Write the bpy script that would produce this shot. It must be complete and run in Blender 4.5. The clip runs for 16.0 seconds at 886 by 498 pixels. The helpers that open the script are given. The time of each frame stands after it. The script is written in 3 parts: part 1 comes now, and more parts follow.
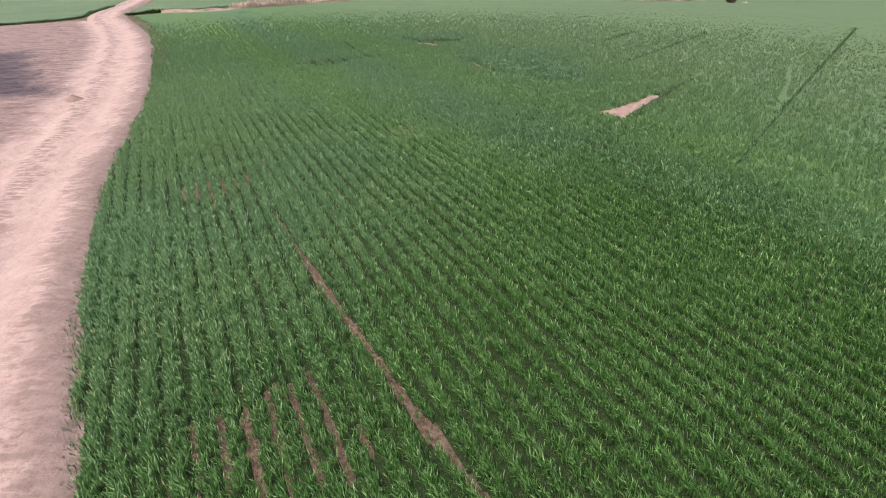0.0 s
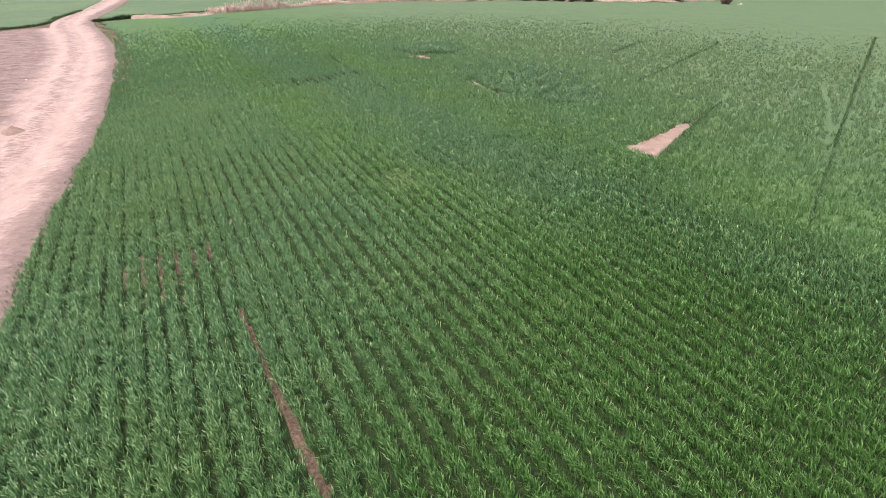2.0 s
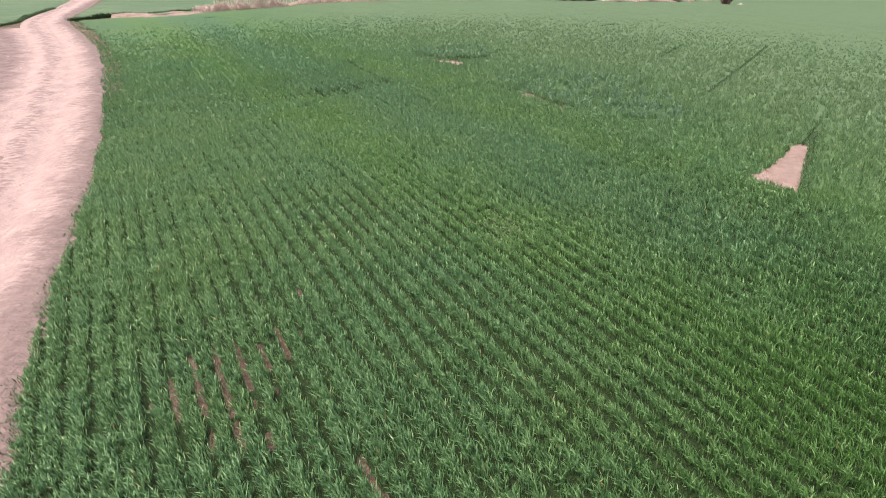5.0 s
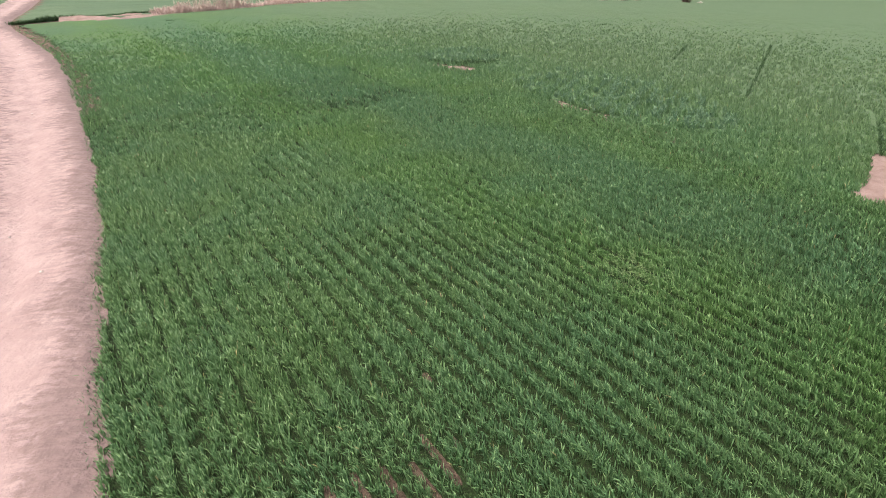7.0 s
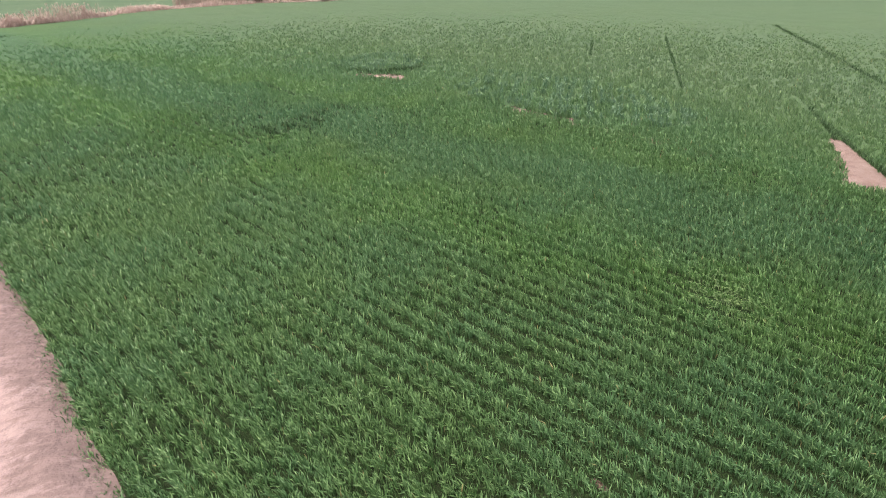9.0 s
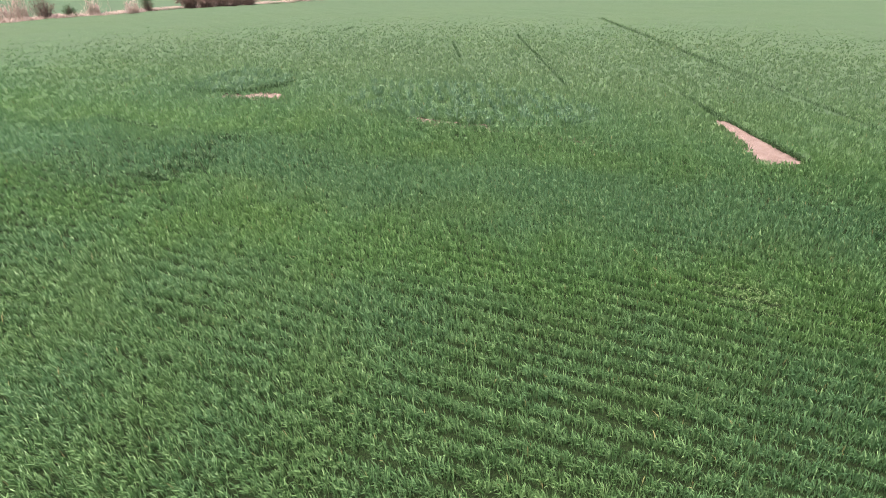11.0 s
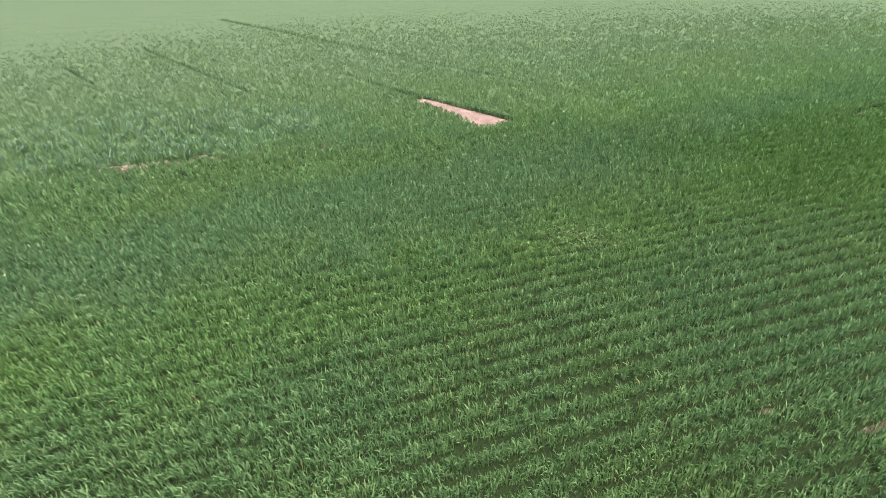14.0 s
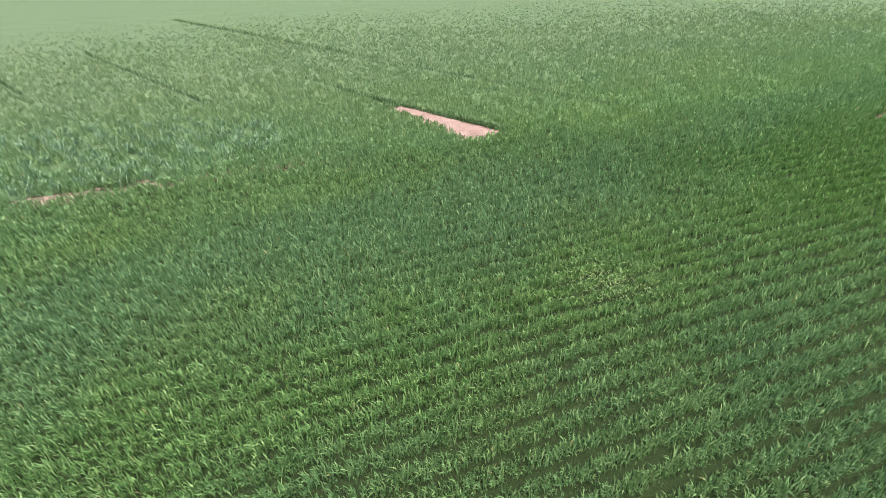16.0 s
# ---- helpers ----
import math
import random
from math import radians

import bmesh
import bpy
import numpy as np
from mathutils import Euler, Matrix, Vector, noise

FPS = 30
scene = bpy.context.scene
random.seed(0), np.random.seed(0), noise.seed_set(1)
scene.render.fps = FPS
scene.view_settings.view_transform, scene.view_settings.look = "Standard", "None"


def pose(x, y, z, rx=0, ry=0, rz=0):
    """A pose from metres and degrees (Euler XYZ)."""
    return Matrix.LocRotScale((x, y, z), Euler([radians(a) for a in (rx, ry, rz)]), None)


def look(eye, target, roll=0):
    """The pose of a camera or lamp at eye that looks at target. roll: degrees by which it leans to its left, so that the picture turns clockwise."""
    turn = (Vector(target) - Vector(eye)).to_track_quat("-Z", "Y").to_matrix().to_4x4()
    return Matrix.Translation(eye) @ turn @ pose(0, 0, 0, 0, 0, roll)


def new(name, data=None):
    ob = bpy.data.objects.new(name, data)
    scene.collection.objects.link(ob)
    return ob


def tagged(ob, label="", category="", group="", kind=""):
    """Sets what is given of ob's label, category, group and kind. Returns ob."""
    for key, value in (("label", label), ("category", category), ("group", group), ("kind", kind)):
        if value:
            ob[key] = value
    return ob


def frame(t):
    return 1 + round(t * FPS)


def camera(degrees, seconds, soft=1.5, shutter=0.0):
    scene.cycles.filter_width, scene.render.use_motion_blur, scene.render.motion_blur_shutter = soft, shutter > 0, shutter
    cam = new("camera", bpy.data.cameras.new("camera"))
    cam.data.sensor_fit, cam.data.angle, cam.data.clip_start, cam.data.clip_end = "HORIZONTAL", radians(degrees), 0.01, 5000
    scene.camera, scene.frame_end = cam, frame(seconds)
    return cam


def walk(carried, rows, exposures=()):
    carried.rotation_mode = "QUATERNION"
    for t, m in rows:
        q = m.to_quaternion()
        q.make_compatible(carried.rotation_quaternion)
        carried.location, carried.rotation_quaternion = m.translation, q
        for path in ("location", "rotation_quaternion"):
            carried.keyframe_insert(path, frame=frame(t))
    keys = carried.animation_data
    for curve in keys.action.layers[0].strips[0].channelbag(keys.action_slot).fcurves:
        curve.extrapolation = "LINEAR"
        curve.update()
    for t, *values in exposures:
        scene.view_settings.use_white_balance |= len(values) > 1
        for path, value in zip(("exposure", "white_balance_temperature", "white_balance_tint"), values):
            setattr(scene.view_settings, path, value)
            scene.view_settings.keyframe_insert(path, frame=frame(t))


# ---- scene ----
cam = camera(78.4, 16.0, soft=0.5)
METRES, EYE, TILT, LEAN, TURN = 28.04, 6.2, 0.0, 0.0, 0.0
ROWS = [
    (0.0, 0.0, 0.0, 0.0, -0.49, -29.29, 0.87),
    (0.5, -0.0033, 0.0357, 0.0013, -0.88, -29.37, 0.91),
    (1.0, -0.0067, 0.0716, 0.0058, -1.25, -29.46, 0.91),
    (1.5, -0.0113, 0.1063, 0.0113, -1.64, -29.48, 0.86),
    (2.0, -0.0187, 0.1376, 0.0126, -1.96, -29.52, 0.8),
    (2.5, -0.0302, 0.1661, 0.0113, -2.32, -29.49, 0.65),
    (3.0, -0.0465, 0.1921, 0.0086, -2.62, -29.49, 0.57),
    (5.5, -0.1575, 0.3067, 0.0012, -5.13, -29.73, 0.32),
    (6.0, -0.186, 0.3314, -0.0003, -6.42, -29.76, 0.28),
    (6.5, -0.2151, 0.3578, -0.0015, -8.59, -29.82, 0.2),
    (7.0, -0.2427, 0.3855, -0.0004, -9.66, -29.84, 0.08),
    (7.5, -0.2701, 0.4135, 0.0016, -10.37, -29.9, -0.04),
    (8.0, -0.296, 0.4416, 0.0015, -12.08, -29.93, -0.0),
    (8.5, -0.3211, 0.4706, -0.0007, -17.37, -29.96, 0.08),
    (9.0, -0.3441, 0.5002, -0.0012, -24.17, -30.01, 0.21),
    (9.5, -0.3644, 0.5298, -0.0005, -29.67, -29.98, 0.26),
    (10.0, -0.3809, 0.5598, -0.001, -33.6, -29.93, 0.24),
    (12.5, -0.4254, 0.6945, -0.0034, -64.95, -30.2, 0.95),
    (13.0, -0.4298, 0.7182, -0.0033, -74.32, -30.39, 1.16),
    (13.5, -0.4326, 0.7409, -0.0031, -80.75, -30.54, 1.11),
    (14.0, -0.4286, 0.7578, -0.0028, -83.17, -30.72, 1.11),
    (14.5, -0.4156, 0.7681, -0.0032, -84.46, -30.8, 1.09),
    (15.0, -0.3953, 0.774, -0.0068, -85.64, -30.79, 1.13),
    (15.5, -0.3698, 0.7775, -0.0111, -86.17, -30.88, 1.15),
    (16.0, -0.3419, 0.7825, -0.0151, -86.45, -30.94, 1.08),
]
walk(cam, [(t, pose(0, 0, EYE, TILT, LEAN, TURN) @ pose(METRES * x, METRES * y, METRES * z, 90 + pitch, roll, yaw)) for t, x, y, z, yaw, pitch, roll in ROWS],
     exposures=[(0.0, 1.36), (1.5, 1.53), (3.0, 1.60), (5.5, 1.54), (7.0, 1.44), (8.5, 1.36), (9.0, 1.46), (10.0, 1.68), (12.5, 1.80), (16.0, 1.92)])

# ---- sky and sun: a bright, hazy day ----
world = bpy.data.worlds.new("hazy_sky")
scene.world = world
world.use_nodes = True
wn = world.node_tree.nodes
sky = wn.new("ShaderNodeTexSky")
sky.sky_type = 'NISHITA'
sky.sun_disc = False
SUN_EL, SUN_ROT = radians(66), radians(262)
sky.sun_elevation, sky.sun_rotation = SUN_EL, SUN_ROT
sky.air_density, sky.dust_density = 0.7, 9.0
world.node_tree.links.new(sky.outputs[0], wn["Background"].inputs[0])
wn["Background"].inputs[1].default_value = 0.15
sun = new("sun", bpy.data.lights.new("sun", 'SUN'))
sun.data.energy = 2.2
sun.data.angle = radians(40)
sun.data.color = (1.0, 0.95, 0.88)
sd = Vector((math.sin(SUN_ROT) * math.cos(SUN_EL), math.cos(SUN_ROT) * math.cos(SUN_EL), math.sin(SUN_EL)))
sun.matrix_world = look(sd * 60, (0, 0, 0))


# ---- materials ----
class Mat:
    """A small builder for node materials in object coordinates."""

    def __init__(self, name, rough=0.8, spec=0.3):
        self.m = bpy.data.materials.new(name)
        self.m.use_nodes = True
        self.n, self.l = self.m.node_tree.nodes, self.m.node_tree.links
        self.b = self.n["Principled BSDF"]
        self.b.inputs["Roughness"].default_value = rough
        self.b.inputs["Specular IOR Level"].default_value = spec
        self.co = self.n.new("ShaderNodeTexCoord").outputs["Object"]

    def scaled(self, sx, sy, sz, turn=0.0):
        mp = self.n.new("ShaderNodeMapping")
        mp.inputs["Scale"].default_value = (sx, sy, sz)
        mp.inputs["Rotation"].default_value = (0, 0, radians(turn))
        self.l.new(self.co, mp.inputs[0])
        return mp.outputs[0]

    def noise(self, scale, detail=4, rough=0.55, co=None):
        t = self.n.new("ShaderNodeTexNoise")
        t.inputs["Scale"].default_value = scale
        t.inputs["Detail"].default_value = detail
        t.inputs["Roughness"].default_value = rough
        self.l.new(co or self.co, t.inputs["Vector"])
        return t.outputs["Fac"]

    def band(self, value, lo, hi):
        r = self.n.new("ShaderNodeMapRange")
        r.interpolation_type = 'SMOOTHSTEP'
        self.l.new(value, r.inputs[0])
        r.inputs[1].default_value, r.inputs[2].default_value = lo, hi
        return r.outputs[0]

    def mix(self, fac, a, b, mode='MIX'):
        x = self.n.new("ShaderNodeMix")
        x.data_type, x.blend_type = 'RGBA', mode
        for sock, v in ((x.inputs["Factor"], fac), (x.inputs["A"], a), (x.inputs["B"], b)):
            if isinstance(v, bpy.types.NodeSocket):
                self.l.new(v, sock)
            elif isinstance(v, tuple):
                sock.default_value = (*v, 1)
            else:
                sock.default_value = v
        return x.outputs["Result"]

    def math(self, op, a, b):
        x = self.n.new("ShaderNodeMath")
        x.operation = op
        for sock, v in zip(x.inputs, (a, b)):
            if isinstance(v, bpy.types.NodeSocket):
                self.l.new(v, sock)
            else:
                sock.default_value = v
        return x.outputs[0]

    def attr(self, name):
        a = self.n.new("ShaderNodeAttribute")
        a.attribute_name = name
        return a.outputs["Fac"]

    def island(self):
        return self.n.new("ShaderNodeNewGeometry").outputs["Random Per Island"]

    def color(self, c):
        self.l.new(c, self.b.inputs["Base Color"]) if isinstance(c, bpy.types.NodeSocket) else setattr(self.b.inputs["Base Color"], "default_value", (*c, 1))

    def bump(self, h, dist, strength=1.0):
        x = self.n.new("ShaderNodeBump")
        x.inputs["Distance"].default_value, x.inputs["Strength"].default_value = dist, strength
        self.l.new(h, x.inputs["Height"])
        self.l.new(x.outputs[0], self.b.inputs["Normal"])

    def thin(self, share):
        """Leaves let part of the light through."""
        tr = self.n.new("ShaderNodeBsdfTranslucent")
        self.l.new(self.b.inputs["Base Color"].links[0].from_socket, tr.inputs[0])
        mx = self.n.new("ShaderNodeMixShader")
        mx.inputs[0].default_value = share
        self.l.new(self.b.outputs[0], mx.inputs[1])
        self.l.new(tr.outputs[0], mx.inputs[2])
        self.l.new(mx.outputs[0], self.n["Material Output"].inputs[0])


ROW_HEAD = 25.2      # heading of the drilled rows along the track
IN_HEAD = -39.0      # heading of the passes in the field's middle
SPACING, FIRST = 0.367, -1.487   # between the rows; the place of one of them


def crop_colour(m, k):
    """Young wheat: a yellower strip where the passes meet, a bluer stand behind it, then yellower again; drifts and patches."""
    dot = m.n.new("ShaderNodeVectorMath")
    dot.operation = 'DOT_PRODUCT'
    m.l.new(m.co, dot.inputs[0])
    dot.inputs[1].default_value = (0.857, 0.515, 0)
    side = m.math('ADD', dot.outputs["Value"], m.math('MULTIPLY', m.math('SUBTRACT', m.noise(0.22, 3, 0.6), 0.5), 5.0))
    strip = m.math('MULTIPLY', m.band(side, 6.8, 8.8), m.band(side, 11.2, 9.4))
    blue = m.math('MULTIPLY', m.band(side, 10.4, 12.4), m.band(side, 16.0, 13.6))
    second = m.math('MULTIPLY', m.band(side, 14.0, 15.8), m.band(side, 19.0, 17.0))
    drift = m.band(m.noise(0.13, 3, 0.6), 0.40, 0.62)
    patch = m.band(m.noise(0.55, 4, 0.6), 0.42, 0.68)
    tone = lambda c: tuple(k * v for v in c)
    c = m.mix(drift, tone((0.082, 0.159, 0.070)), tone((0.093, 0.165, 0.060)))
    c = m.mix(m.math('MULTIPLY', blue, 0.7), c, tone((0.070, 0.146, 0.074)))
    c = m.mix(m.math('MULTIPLY', strip, 0.5), c, tone((0.090, 0.180, 0.036)))
    c = m.mix(m.math('MULTIPLY', second, 0.35), c, tone((0.092, 0.178, 0.046)))
    c = m.mix(m.math('MULTIPLY', patch, 0.45), c, tone((0.068, 0.144, 0.068)))
    # a lusher, deeper green stand towards the south-east
    dot = m.n.new("ShaderNodeVectorMath")
    dot.operation = 'DOT_PRODUCT'
    m.l.new(m.co, dot.inputs[0])
    dot.inputs[1].default_value = (0.8, -0.6, 0)
    lush = m.math('ADD', dot.outputs["Value"], m.math('MULTIPLY', m.math('SUBTRACT', m.noise(0.2, 3, 0.6), 0.5), 6.0))
    lush = m.math('MULTIPLY', m.band(lush, -10.5, -4.0), m.band(side, 16.0, 11.0))
    c = m.mix(m.math('MULTIPLY', lush, 0.9), c, tone((0.050, 0.122, 0.024)))
    # across the middle of the field and beyond, distance haze is put into the colour
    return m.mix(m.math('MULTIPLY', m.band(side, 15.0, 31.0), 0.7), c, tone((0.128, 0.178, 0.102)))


# blades send back about as much light as they let through
m_wheat = Mat("wheat_blade", 0.48, 0.4)
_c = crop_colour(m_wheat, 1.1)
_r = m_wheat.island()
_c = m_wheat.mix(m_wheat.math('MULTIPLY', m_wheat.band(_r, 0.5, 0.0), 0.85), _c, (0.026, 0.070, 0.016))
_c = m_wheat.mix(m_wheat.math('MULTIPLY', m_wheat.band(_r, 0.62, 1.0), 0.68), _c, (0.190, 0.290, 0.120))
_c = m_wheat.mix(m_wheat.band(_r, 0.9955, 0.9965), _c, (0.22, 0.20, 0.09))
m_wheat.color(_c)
m_wheat.thin(0.38)

# the closed stand: leaf tops, with the shade between them put into the colour
m_canopy = Mat("wheat_canopy", 0.85, 0.06)
m_canopy.b.inputs["Sheen Weight"].default_value = 0.06
m_canopy.b.inputs["Sheen Tint"].default_value = (0.85, 0.95, 0.7, 1)
m_canopy.b.inputs["Sheen Roughness"].default_value = 0.5
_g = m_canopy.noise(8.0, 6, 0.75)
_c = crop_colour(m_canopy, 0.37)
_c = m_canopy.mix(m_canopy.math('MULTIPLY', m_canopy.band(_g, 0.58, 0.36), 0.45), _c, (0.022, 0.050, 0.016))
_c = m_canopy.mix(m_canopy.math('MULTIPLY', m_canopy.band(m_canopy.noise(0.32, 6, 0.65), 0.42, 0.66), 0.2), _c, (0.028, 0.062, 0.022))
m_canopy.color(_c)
m_canopy.bump(_g, 0.02)

# cereal in the neighbouring fields, distance haze put into its colour as grey
m_next = Mat("next_field_crop", 0.85, 0.06)
_g = m_next.noise(3.0, 8, 0.75)
_c = m_next.mix(m_next.band(m_next.noise(0.12, 4, 0.6), 0.38, 0.62), (0.046, 0.070, 0.042), (0.056, 0.080, 0.047))
m_next.color(m_next.mix(m_next.math('MULTIPLY', m_next.band(_g, 0.58, 0.36), 0.5), _c, (0.026, 0.048, 0.022)))
m_next.bump(_g, 0.02)

# lower leaves, stems and litter inside the rows, shade put into the colour
m_row = Mat("shaded_row_leaves", 0.8, 0.1)
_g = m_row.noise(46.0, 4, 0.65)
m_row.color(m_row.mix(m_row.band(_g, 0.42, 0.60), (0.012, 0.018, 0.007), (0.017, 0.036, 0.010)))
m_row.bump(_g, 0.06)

m_soil = Mat("field_soil", 0.95, 0.1)
_c = m_soil.mix(m_soil.band(m_soil.noise(0.7, 5, 0.6), 0.3, 0.7), (0.062, 0.044, 0.033), (0.101, 0.073, 0.055))
_c = m_soil.mix(m_soil.band(m_soil.noise(14, 6, 0.7), 0.35, 0.6), (0.035, 0.026, 0.019), _c)
m_soil.color(_c)
m_soil.bump(m_soil.noise(22, 8, 0.75), 0.05)

m_road = Mat("pale_track_earth", 0.93, 0.15)
_u = m_road.attr("across")
_w = m_road.math('ADD', _u, m_road.math('MULTIPLY', m_road.math('SUBTRACT', m_road.noise(0.5, 5, 0.6), 0.5), 2.2))
_pale = m_road.mix(m_road.band(m_road.noise(1.1, 6, 0.65), 0.3, 0.7), (0.158, 0.112, 0.106), (0.192, 0.142, 0.135))
_dry = m_road.mix(m_road.band(m_road.noise(0.8, 7, 0.72, m_road.scaled(0.8, 2.4, 1.0, 10)), 0.36, 0.64), (0.062, 0.043, 0.042), (0.135, 0.096, 0.092))
_c = m_road.mix(m_road.band(_w, 3.3, 4.6), _pale, _dry)
# crumbled ridges: beside the wheat, between the wheel tracks and beyond them
_rough = m_road.math('MAXIMUM', m_road.band(_w, 1.35, 0.5), m_road.math('MULTIPLY', m_road.band(_w, 1.9, 2.3), m_road.band(_w, 3.0, 2.6)))
_rough = m_road.math('MAXIMUM', _rough, m_road.math('MULTIPLY', m_road.band(_w, 3.7, 4.4), 0.8))
_crumb = m_road.band(m_road.noise(2.6, 7, 0.7, m_road.scaled(0.9, 2.6, 1.0, 20)), 0.42, 0.58)
_c = m_road.mix(m_road.math('MULTIPLY', m_road.math('MULTIPLY', _crumb, _rough), 0.8), _c, (0.082, 0.057, 0.054))
_c = m_road.mix(m_road.math('MULTIPLY', m_road.band(_w, 0.9, 0.2), 0.75), _c, (0.090, 0.064, 0.060))
_c = m_road.mix(m_road.math('MULTIPLY', m_road.band(m_road.noise(5, 4, 0.6), 0.60, 0.75), 0.3), _c, (0.250, 0.200, 0.190))
# a burnt, sooty stretch of the verge


def along(m, v):
    dot = m.n.new("ShaderNodeVectorMath")
    dot.operation = 'DOT_PRODUCT'
    m.l.new(m.co, dot.inputs[0])
    dot.inputs[1].default_value = v
    return m.math('ADD', dot.outputs["Value"], m.math('MULTIPLY', m.math('SUBTRACT', m.noise(0.45, 5, 0.65), 0.5), 6.0))


_burnt = m_road.math('MULTIPLY', m_road.band(along(m_road, (0.809, 0.588, 0)), 1.4, -0.8), m_road.band(along(m_road, (0.588, -0.809, 0)), -32.0, -35.5))
_burnt = m_road.math('MULTIPLY', _burnt, m_road.band(along(m_road, (0.588, -0.809, 0)), -52.0, -48.5))
_soot = m_road.mix(m_road.band(m_road.noise(1.2, 7, 0.72, m_road.scaled(0.8, 2.4, 1.0, 10)), 0.35, 0.66), (0.012, 0.009, 0.013), (0.042, 0.031, 0.038))
_c = m_road.mix(m_road.math('MULTIPLY', _burnt, 0.97), _c, _soot)
m_road.color(_c)
m_road.bump(m_road.noise(3.2, 4, 0.55), 0.10)

m_bare = Mat("bare_pink_soil", 0.95, 0.1)
_c = m_bare.mix(m_bare.band(m_bare.noise(2.2, 6, 0.7), 0.3, 0.7), (0.123, 0.084, 0.073), (0.187, 0.137, 0.122))
_c = m_bare.mix(m_bare.math('MULTIPLY', m_bare.band(m_bare.noise(18, 6, 0.7), 0.5, 0.7), 0.5), _c, (0.105, 0.067, 0.054))
m_bare.color(_c)
m_bare.bump(m_bare.noise(20, 8, 0.7), 0.06)

m_straw = Mat("dry_straw", 0.8, 0.2)
m_straw.color(m_straw.mix(m_straw.island(), (0.33, 0.235, 0.20), (0.46, 0.37, 0.33)))
m_straw.thin(0.25)

m_twig = Mat("brown_twigs", 0.85, 0.2)
m_twig.color(m_twig.mix(m_twig.island(), (0.070, 0.045, 0.038), (0.17, 0.115, 0.095)))

# dark green grass; its colour also paints the shade at wheat edges and gaps
m_weed_shade = Mat("dark_grass_and_shade", 0.6, 0.3)
m_weed_shade.color(m_weed_shade.mix(m_weed_shade.island(), (0.019, 0.044, 0.015), (0.048, 0.092, 0.032)))
m_weed_shade.thin(0.25)

m_rank = Mat("rank_wheat", 0.55, 0.4)
m_rank.color(m_rank.mix(m_rank.island(), (0.048, 0.104, 0.054), (0.115, 0.185, 0.105)))
m_rank.thin(0.4)

m_flat = Mat("trampled_wheat", 0.6, 0.3)
m_flat.color(m_flat.mix(m_flat.island(), (0.095, 0.155, 0.055), (0.135, 0.190, 0.080)))
m_flat.thin(0.35)

m_stone = Mat("pale_stone", 0.9, 0.2)
m_stone.color(m_stone.mix(m_stone.band(m_stone.noise(8, 5, 0.6), 0.3, 0.7), (0.167, 0.132, 0.114), (0.290, 0.255, 0.233)))
m_stone.bump(m_stone.noise(30, 5, 0.6), 0.01)


# ---- mesh helpers ----
rng = np.random.default_rng(7)


def mesh_from(name, verts, faces_flat, sizes, material, smooth=False):
    """A mesh from arrays: the corners, the corner numbers face after face, and each face's number of corners."""
    me = bpy.data.meshes.new(name)
    me.vertices.add(len(verts))
    me.vertices.foreach_set("co", np.asarray(verts, np.float32).ravel())
    me.loops.add(len(faces_flat))
    me.loops.foreach_set("vertex_index", np.asarray(faces_flat, np.int32))
    me.polygons.add(len(sizes))
    me.polygons.foreach_set("loop_start", np.concatenate(([0], np.cumsum(sizes)[:-1])).astype(np.int32))
    me.polygons.foreach_set("use_smooth", np.full(len(sizes), smooth))
    me.update(calc_edges=True)
    me.materials.append(material.m)
    return me


def grid_mesh(name, X, Y, Z, material, keep=None):
    """A sheet over a grid of points; keep drops cells."""
    r, c = X.shape
    idx = np.arange(r * c).reshape(r, c)
    q = np.stack((idx[:-1, :-1], idx[:-1, 1:], idx[1:, 1:], idx[1:, :-1]), -1).reshape(-1, 4)
    if keep is not None:
        q = q[keep[:-1, :-1].ravel()]
    co = np.stack((X, Y, Z), -1).reshape(-1, 3)
    used = np.unique(q)
    back = np.zeros(len(co), np.int64)
    back[used] = np.arange(len(used))
    return mesh_from(name, co[used], back[q].ravel(), np.full(len(q), 4), material, True), used


def blades(base, length, width, lean, az, material, name, curl=0.5):
    """Grass blades: each a bent, pointed strip. lean is how far the tip goes sideways, as a share of the length."""
    n = len(base)
    d = np.stack((np.cos(az), np.sin(az)), -1)
    s = np.stack((-d[:, 1], d[:, 0]), -1)
    turn = rng.normal(0, 0.6, n)
    s = s * np.cos(turn)[:, None] + d * np.sin(turn)[:, None]
    v = np.zeros((n, 4, 3), np.float32)
    mid_out = lean * length * 0.38
    tip_out = lean * length
    up_mid = length * np.sqrt(np.clip(1 - (0.6 * lean) ** 2, 0.1, 1)) * 0.58
    up_tip = length * np.sqrt(np.clip(1 - lean ** 2, 0.05, 1)) * (1 - curl * 0.25)
    for k, (out, up, w) in enumerate(((0, 0, 0), (mid_out, up_mid, 0.5), (tip_out, up_tip, 0), (mid_out, up_mid, -0.5))):
        v[:, k, :2] = base[:, :2] + d * np.reshape(out, (-1, 1)) + s * np.reshape(w * width, (-1, 1))
        v[:, k, 2] = base[:, 2] + up
    i = (np.arange(n) * 4)[:, None]
    f = (i + np.array([[0, 1, 3, 3, 1, 2]])).ravel()
    return mesh_from(name, v.reshape(-1, 3), f, np.full(2 * n, 3), material)


